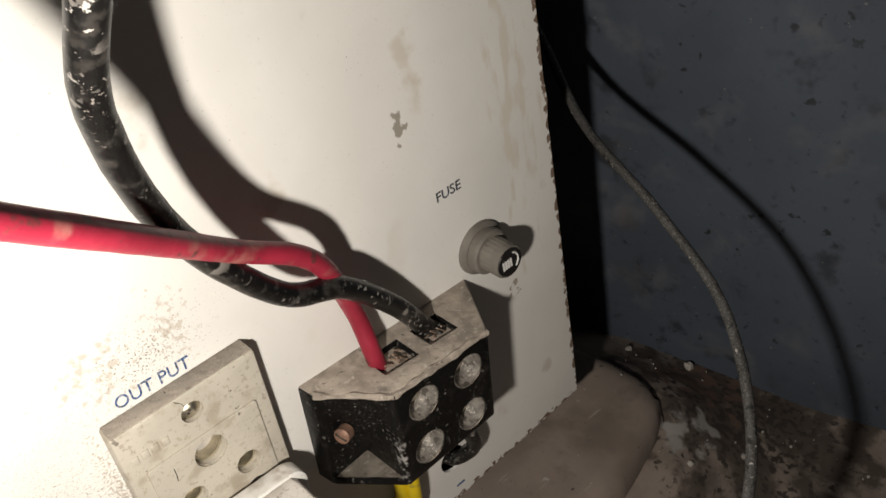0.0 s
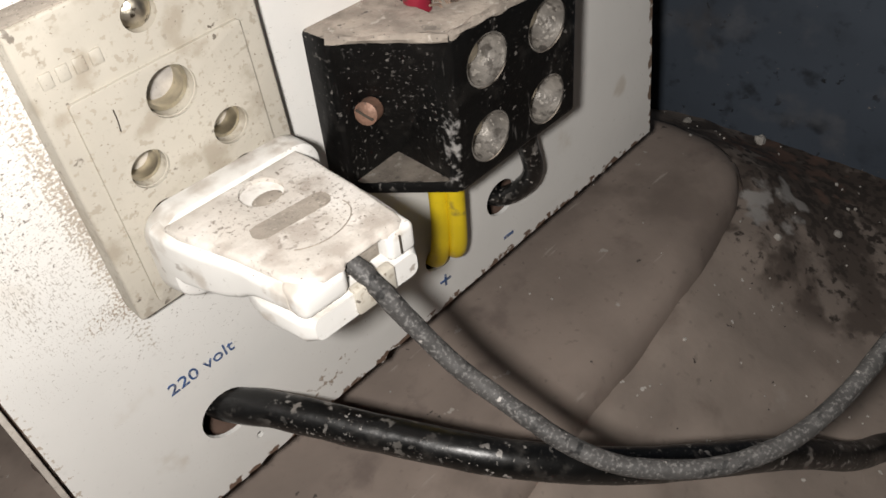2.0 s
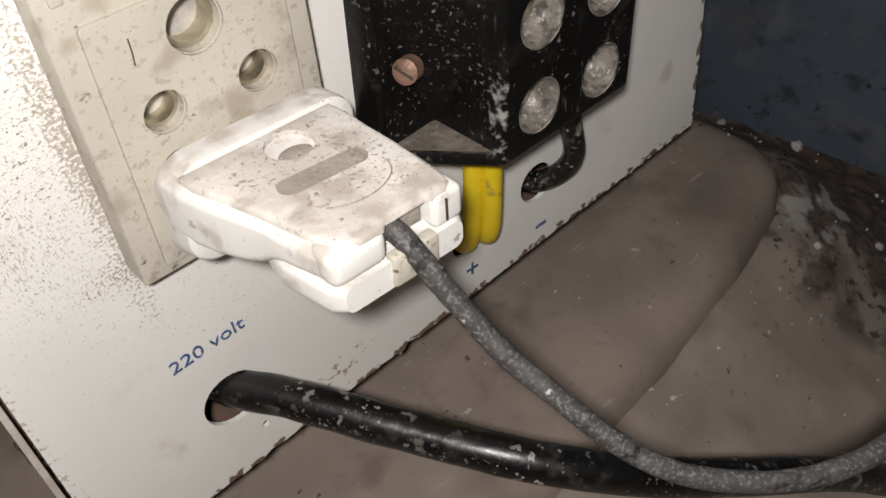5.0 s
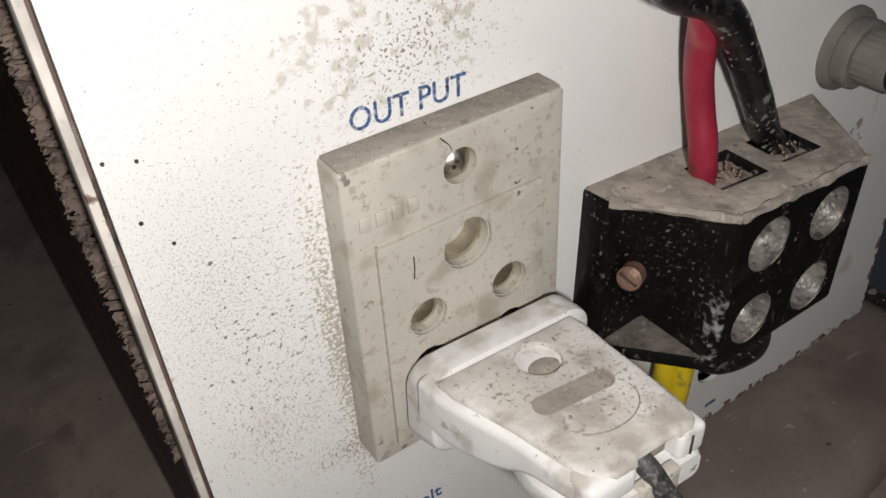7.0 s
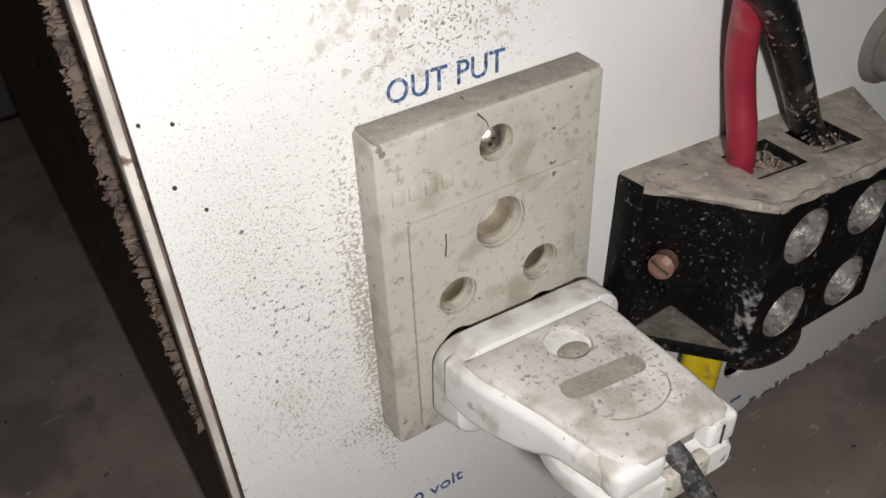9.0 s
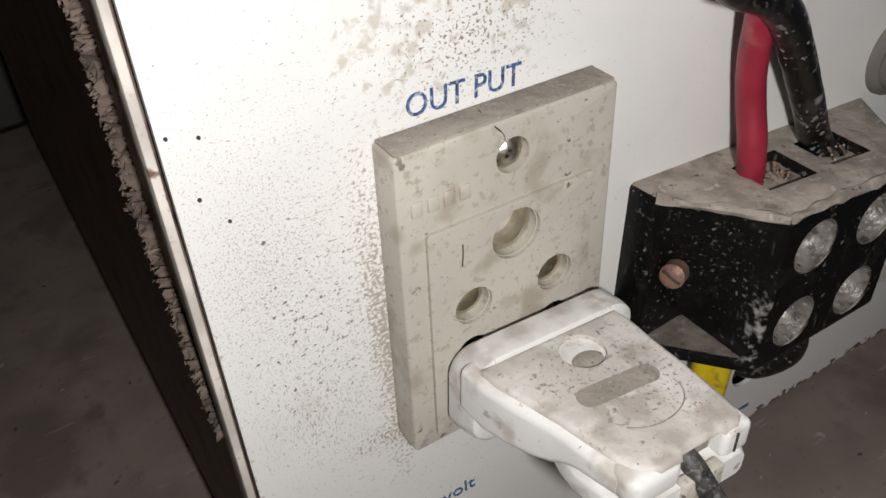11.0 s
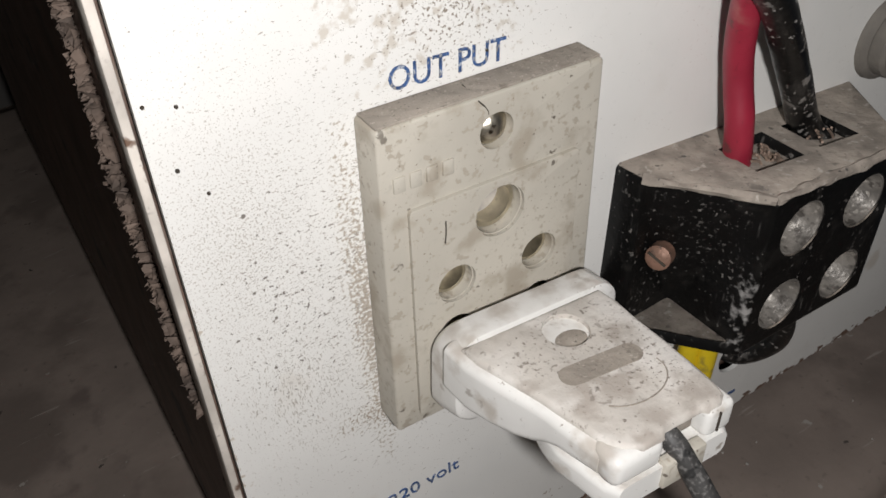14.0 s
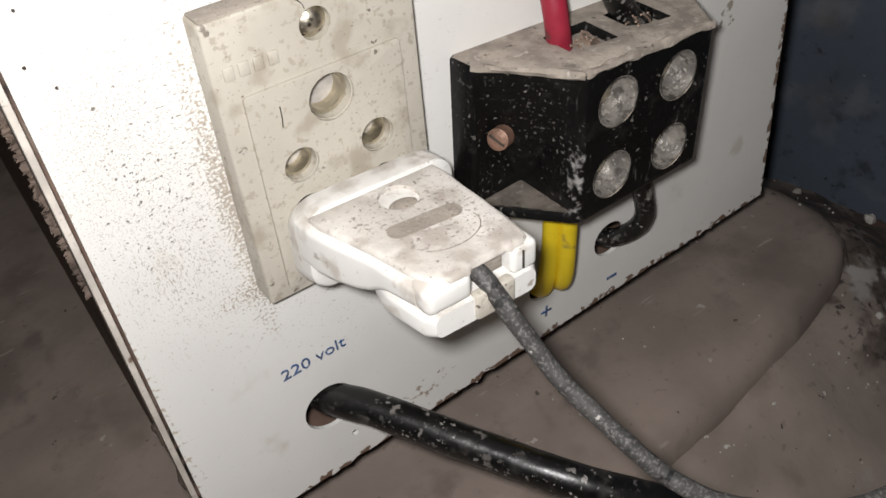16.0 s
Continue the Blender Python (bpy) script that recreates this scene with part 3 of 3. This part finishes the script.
lower = [(-0.0060, -0.0028, 0.0110, -0.0034), (-0.0170, -0.0020, 0.0108, -0.0024), (-0.0225, -0.0008, 0.0112, -0.0012), (-0.0260, -0.0002, 0.0130, -0.0006),
         (-0.0300, 0.0000, 0.0136, -0.0006), (-0.0390, 0.0006, 0.0126, -0.0006), (-0.0410, 0.0006, 0.0112, 0.0000)]
part("lower_half", loft([(y, x - w, x + w, zb, 0.0030 if y > -0.0255 else 0.0050, 0.0016) for y, x, w, zb in lower], 6), WHITE, plug, "white plastic half below the seam")
line = [(u, -v) for u, v in [(-0.0172, 0.0088), (0.0118, 0.0088), (0.0124, 0.0130), (0.0122, 0.0190), (0.0124, 0.0250), (0.0120, 0.0365), (0.0114, 0.0390), (0.0096, 0.0402), (0.0070, 0.0402), (0.0062, 0.0394), (-0.0014, 0.0394), (-0.0024, 0.0404), (-0.0066, 0.0404), (-0.0092, 0.0390), (-0.0106, 0.0370), (-0.0122, 0.0300), (-0.0132, 0.0250), (-0.0150, 0.0190), (-0.0168, 0.0130)]]
cover = plate(line, [circle(-0.0002, -0.0146, 0.0041, 28)], 0.0012, 0.0010, Matrix.Translation((0, 0, 0.0116)) @ pose(0, 0, 0, -90, 0, 0))
part("cover", cover, WHITE_DUST, plug, "dusty top face with a screw hole")
grip = plate(rounded(-0.0078, -0.0021, 0.0078, 0.0021, 0.0020), [], 0.0003, 0.0, Matrix.Translation((-0.0006, -0.0240, 0.0117)) @ pose(0, 0, 0, 0, 0, -4) @ pose(0, 0, 0, -90, 0, 0))
part("hole_dust", turned([(0, 0), (0.0029, 0), (0.0021, 0.0003), (0, 0.0004)], 24, Matrix.Translation((-0.0001, -0.0160, 0.01055)) @ Matrix.Diagonal((1.1, 0.75, 1, 1)) @ pose(0, 0, 0, -90, 0, 0)), BAKELITE_DUST, plug, "dust in the screw hole")
part("grip_mark", grip, BAKELITE_DUST, plug, "grey dust in a shallow groove")
part("ring_mark", tube([(0.0004 + 0.0075 * math.cos(a), -0.0285 + 0.0052 * math.sin(a), 0.0116) for a in [math.pi * (1.2 + 0.85 * k / 9) for k in range(10)]], 0.00014, 6, 4), BAKELITE_DUST, plug)
part("cord_grip", box(-0.0022, 0.0064, -0.0418, -0.0395, 0.0002, 0.0058, 0.0005), BAKELITE, plug, "yellowed cord clamp")
part("cord_mouth", box(-0.0018, 0.0064, -0.0380, -0.0366, 0.0060, 0.0098, 0.0003), BAKELITE_DUST, plug)
part("slit", box(0.0088, 0.0091, -0.0410, -0.0400, 0.0062, 0.0102), CRACK, plug)
for u in (-0.0105, 0.0065):
    part("pin", turned([(0, 0), (0.0020, 0), (0.0020, -0.004), (0, -0.0042)], 16, Matrix.Translation((u, 0.0, 0.0045))), BRASS, plug)


# ---------- the black connector block ----------
BX, BZ, BTURN = -0.0820, 0.0800, 5.6
block = thing("connector_block", "black bakelite two-pole connector block, thick dust on top", "connector", (BX, 0, BZ))
block.rotation_euler = (0, radians(BTURN), 0)
BACK, FRONT, DEPTH, BT, BB = 0.0334, 0.0190, 0.0247, 0.0194, -0.0192
CUPS = [(-0.0089, 0.0094), (0.0095, 0.0094), (-0.0089, -0.0093), (0.0095, -0.0091)]
SLOTS = [(-0.0150, -0.0022), (0.0030, 0.0142)]


def filled(bm, loops):
    """Fills flat loops of points with their inner loops as holes; returns the vertex loops."""
    out, es = [], []
    for lp in loops:
        vs = [bm.verts.new(p) for p in lp]
        es += [bm.edges.new((vs[i], vs[(i + 1) % len(vs)])) for i in range(len(vs))]
        out.append(vs)
    bmesh.ops.triangle_fill(bm, use_beauty=True, edges=es)
    return out


def sink(bm, vs, shift, shrink=1.0, close=True):
    mid = sum((v.co for v in vs), Vector()) / len(vs)
    low = [bm.verts.new(mid + (v.co - mid) * shrink + Vector(shift)) for v in vs]
    for i in range(len(vs)):
        j = (i + 1) % len(vs)
        bm.faces.new((vs[i], vs[j], low[j], low[i]))
    if close:
        bm.faces.new(low)
    return low


bm = bmesh.new()
c = {}
for key, x, y in (("bl", -BACK - 0.0022, 0.0), ("sl", -BACK - 0.0014, -0.0066), ("fl", -FRONT, -DEPTH), ("fr", FRONT, -DEPTH), ("br", BACK, 0.0)):
    c[key] = [(x, y, BB + (0.0024 if x > 0 else 0.0)), (x, y, BT)]
front_loops = filled(bm, [[c["fl"][0], c["fr"][0], c["fr"][1], c["fl"][1]]] + [[(u, -DEPTH, v) for u, v in circle(cu, cv, 0.0061, 24)] for cu, cv in CUPS])
for vs in front_loops[1:]:
    sink(bm, vs, (0, 0.009, 0), 0.85)
top_loops = filled(bm, [[c["bl"][1], c["sl"][1], c["fl"][1], c["fr"][1], c["br"][1]]] + [[(a, -0.0160, BT), (d, -0.0165, BT), (d, -0.0058, BT), (a, -0.0062, BT)] for a, d in SLOTS])
for vs in top_loops[1:]:
    sink(bm, vs, (0, 0, -0.0020), 0.9)
for a, d in (("bl", "sl"), ("fr", "br")):
    bm.faces.new([bm.verts.new(p) for p in (c[a][0], c[d][0], c[d][1], c[a][1])])
# the slanted side is dented inwards above a small ledge
LZ = BB + 0.0026
A, B, DENT = Vector((-BACK - 0.0002, -0.0066, LZ)), Vector((-FRONT - 0.0004, -DEPTH + 0.0022, LZ)), Vector((-0.0196, -0.0052, LZ))
S1, F1, S0, F0 = Vector(c["sl"][1]), Vector(c["fl"][1]), Vector(c["sl"][0]), Vector(c["fl"][0])
for tri in ((S1, A, DENT), (S1, DENT, F1), (F1, DENT, B), (S1, S0, A), (F1, B, F0), (A, S0, F0, B)):
    bm.faces.new([bm.verts.new(p) for p in tri])
bm.faces.new([bm.verts.new(c[k][0]) for k in ("bl", "br", "fr", "fl", "sl")])
bmesh.ops.remove_doubles(bm, verts=bm.verts, dist=1e-6)
bmesh.ops.recalc_face_normals(bm, faces=bm.faces)
rim = [e for e in bm.edges if len(e.link_faces) == 2 and e.calc_face_angle(0) > 0.6 and all(abs(abs(v.co.z) - 0.0185) < 0.0023 or abs(v.co.y + DEPTH) < 1e-5 for v in e.verts)
       and any(abs(v.co.x) > 0.0187 for v in e.verts)]
bmesh.ops.bevel(bm, geom=rim, offset=0.0009, segments=2, affect="EDGES", profile=0.5)
body = part("body", bm, BLACK, block)
body.data.materials.append(BLOCK_DUST)
for f in body.data.polygons:
    if f.normal.z > 0.75 and f.center.z > BT - 0.004:
        f.material_index = 1
for k, (a, d) in enumerate(((c["sl"][1], c["fl"][1]), (c["fl"][1], c["fr"][1]))):
    a, d = Vector(a), Vector(d)
    edge = [a.lerp(d, i / 12) + Vector((0.0003, 0.0006, -0.0006)) for i in range(13)]
    part("dust_ridge", tube(edge, 0.0009, 8, 5, 0.9, seed=k * 7.0), BLOCK_DUST, block, "crumbly dust along the top edge")
for cu, cv in CUPS:
    cup = part("terminal_cup", turned([(0, -0.0066), (0.0030, -0.0064), (0.0050, -0.0050), (0.0059, -0.0022), (0.0060, -0.0003), (0.0056, -0.0003), (0.0050, -0.0030), (0.0030, -0.0075), (0, -0.008)], 24, Matrix.Translation((cu, -DEPTH, cv))), CUP, block, "dusty screw hole")
    part("screw_head", turned([(0, 0), (0.0027, 0), (0.0025, 0.0012), (0, 0.0015)], 16, Matrix.Translation((cu, -DEPTH + 0.0064, cv))), STEEL, cup)
n = Vector((-0.86, -0.45, 0.22)).normalized()
p = Vector((-0.0297, -0.0092, 0.0008))
part("side_screw", turned([(0, -0.003), (0.0026, -0.003), (0.0026, 0.0004), (0.0016, 0.0010), (0, 0.0011)], 20, Matrix.Translation(p) @ n.to_track_quat("-Y", "Z").to_matrix().to_4x4()), COPPER, block, "rusty copper-coloured screw")
part("screw_slot", box(-0.0021, 0.0021, -0.00125, -0.0009, -0.00025, 0.00025), CRACK, block)
bpy.data.objects["screw_slot"].matrix_local = Matrix.Translation(p) @ n.to_track_quat("-Y", "Z").to_matrix().to_4x4() @ pose(0, 0, 0, 0, 25, 0)
bm = bmesh.new()
up = Vector((0, 0, 0.0003))
bm.faces.new([bm.verts.new(q + up) for q in (A, B, DENT)])
bmesh.ops.solidify(bm, geom=list(bm.faces), thickness=0.0006)
part("ledge", bm, BLOCK_DUST, block, "dusty triangular ledge", smooth=False)
# loose copper strands in the wire slots
for k, (u, w) in enumerate(((-0.0085, -0.0115), (0.0085, -0.0110))):
    bm = bmesh.new()
    for i in range(16):
        x0, y0 = u + rng.uniform(0.000, 0.0058), w + rng.uniform(-0.003, 0.003)
        t = tube([(x0, y0, BT - 0.0046), (x0 - 0.001, y0 + 0.0005, BT - 0.0015), (x0 - 0.003 + rng.uniform(-0.001, 0.001), y0 + rng.uniform(-0.001, 0.001), BT + rng.uniform(-0.001, 0.0008))], 0.00028, 5, 4)
        me = bpy.data.meshes.new("tmp")
        t.to_mesh(me)
        t.free()
        bm.from_mesh(me)
        bpy.data.meshes.remove(me)
    tagged(part("frayed_copper", bm, STRAND, block, "bare dusty copper strands"), kind="stuff")


# ---------- the fuse holder ----------
fuse = thing("fuse_holder", "dusty grey screw-cap fuse holder with black cap face", "fuse holder", (-0.0383, 0, 0.1040))
part("washer", turned([(0, 0), (0.0098, 0), (0.0096, 0.0012), (0.0084, 0.0022), (0, 0.0022)], 32), GREY_PLASTIC, fuse)
part("collar", turned([(0, 0), (0.0080, 0), (0.0080, 0.0028), (0.0072, 0.0036), (0, 0.0036)], 32, Matrix.Translation((0, -0.0022, 0))), GREY_PLASTIC, fuse)
bm = turned([(0, 0), (0.0062, 0), (0.0061, 0.0072), (0.0056, 0.0080), (0, 0.0080)], 48, Matrix.Translation((0, -0.0056, 0)))
for v in bm.verts:
    r = math.hypot(v.co.x, v.co.z)
    if r > 0.0058 and round(math.atan2(v.co.z, v.co.x) / (2 * math.pi / 48)) % 2:
        v.co.x *= 0.955
        v.co.z *= 0.955
cap = part("cap", bm, GREY_PLASTIC, fuse, "ribbed grey cap")
part("cap_face", turned([(0, 0), (0.0053, 0), (0.0051, 0.0004), (0, 0.0004)], 32, Matrix.Translation((0, -0.0135, 0))), GLOSS_BLACK, cap, "glossy black disc")
for k in range(4):
    part("printed_bar", box(-0.0034 + k * 0.0011, -0.0027 + k * 0.0011, -0.0142, -0.0138, -0.0016, 0.0016), WHITE_INK, cap)
part("printed_arc", tube([(0.0036 * math.cos(a), -0.0139, 0.0036 * math.sin(a)) for a in (-0.9, -0.4, 0.1, 0.6, 1.1)], 0.00035, 6, 4), WHITE_INK, cap)


# ---------- wires ----------
def wire(name, label, pts, r, mat, group="", **k):
    """One wire as a thing of its own."""
    ob = part(name, tube(pts, r, **k), mat, None)
    return tagged(ob, label, "wire", group)


wire("red_wire", "thick red insulated wire clamped in the connector block",
     [(-0.0924, -0.0091, 0.0934), (-0.0933, -0.0090, 0.1060), (-0.0943, -0.0070, 0.1226), (-0.1060, -0.0168, 0.1534), (-0.1291, -0.0257, 0.1767), (-0.1586, -0.0522, 0.2131), (-0.1970, -0.0811, 0.2578), (-0.236, -0.102, 0.294), (-0.31, -0.10, 0.345), (-0.39, -0.03, 0.385), (-0.42, 0.10, 0.40), (-0.42, 0.40, 0.40)],
     0.0028, RED, sides=16, rough=0.04)
wire("black_wire", "thick dusty black wire clamped in the connector block",
     [(-0.0690, -0.0105, 0.0940), (-0.0727, -0.0083, 0.0990), (-0.0825, -0.0098, 0.1165), (-0.0995, -0.0150, 0.1385), (-0.1175, -0.0175, 0.1510), (-0.1391, -0.0300, 0.1892), (-0.1493, -0.0497, 0.2297), (-0.1465, -0.0700, 0.2625), (-0.1500, -0.0800, 0.2930), (-0.150, -0.068, 0.345), (-0.158, -0.030, 0.400), (-0.165, 0.03, 0.4265), (-0.165, 0.20, 0.4247), (-0.165, 0.28, 0.4247)],
     0.0032, RUBBER, sides=16, rough=0.05)
bm = tube([(-0.1452, -0.0400, 0.0905), (-0.1443, -0.0470, 0.0890), (-0.1422, -0.0545, 0.0795), (-0.1382, -0.0660, 0.0665), (-0.1280, -0.0883, 0.0516), (-0.1012, -0.1058, 0.0462), (-0.0560, -0.1069, 0.0494), (-0.0222, -0.0930, 0.0600), (0.0054, -0.0654, 0.0778), (0.0189, -0.0300, 0.0944), (0.0297, 0.0108, 0.1108), (0.0488, 0.0478, 0.1306), (0.0650, 0.0870, 0.1530), (0.050, 0.16, 0.22), (0.018, 0.28, 0.28), (-0.040, 0.37, 0.30), (-0.045, 0.498, 0.30)],
          0.0018, 14, 12, 0.10)
bmesh.ops.transform(bm, matrix=pose(PX, PY, PZ, 0, PTURN, 0).inverted(), verts=bm.verts)
part("cord", bm, CORD, plug, "thin dusty black mains cord in a long loop")
wire("mains_cable", "thick dusty black cable coming out of the cabinet",
     [(-0.1665, 0.014, 0.0262), (-0.1625, 0.0010, 0.0262), (-0.1555, -0.0100, 0.0255), (-0.1427, -0.0312, 0.0214), (-0.1269, -0.0552, 0.0167), (-0.1061, -0.0718, 0.0050), (-0.0810, -0.0828, -0.0122), (-0.0554, -0.0907, -0.0335), (-0.0311, -0.0980, -0.0580), (-0.0041, -0.1027, -0.0800), (0.030, -0.130, -0.081), (0.03, -0.21, -0.081)],
     0.0044, RUBBER, sides=18, rough=0.05)
wire("yellow_wire", "yellow wire looping from the connector block into the cabinet", [(-0.0950, -0.0070, 0.064), (-0.0960, -0.0068, 0.044), (-0.0972, -0.0052, 0.0290), (-0.0962, -0.0005, 0.0208), (-0.0950, 0.008, 0.0200)], 0.0025, YELLOW, "yellow wires", sides=14)
wire("yellow_wire", "yellow wire looping from the connector block into the cabinet", [(-0.0915, -0.0100, 0.064), (-0.0932, -0.0098, 0.044), (-0.0934, -0.0078, 0.0285), (-0.0908, -0.0010, 0.0210), (-0.0915, 0.008, 0.0195)], 0.0025, YELLOW, "yellow wires", sides=14)
wire("black_lead", "short black wire looping from the connector block into the cabinet", [(-0.0690, -0.0120, 0.066), (-0.0668, -0.0100, 0.0470), (-0.0640, -0.0085, 0.0340), (-0.0648, -0.0050, 0.0265), (-0.0690, 0.0000, 0.0228), (-0.0715, 0.0080, 0.0225)], 0.0028, RUBBER, sides=14)
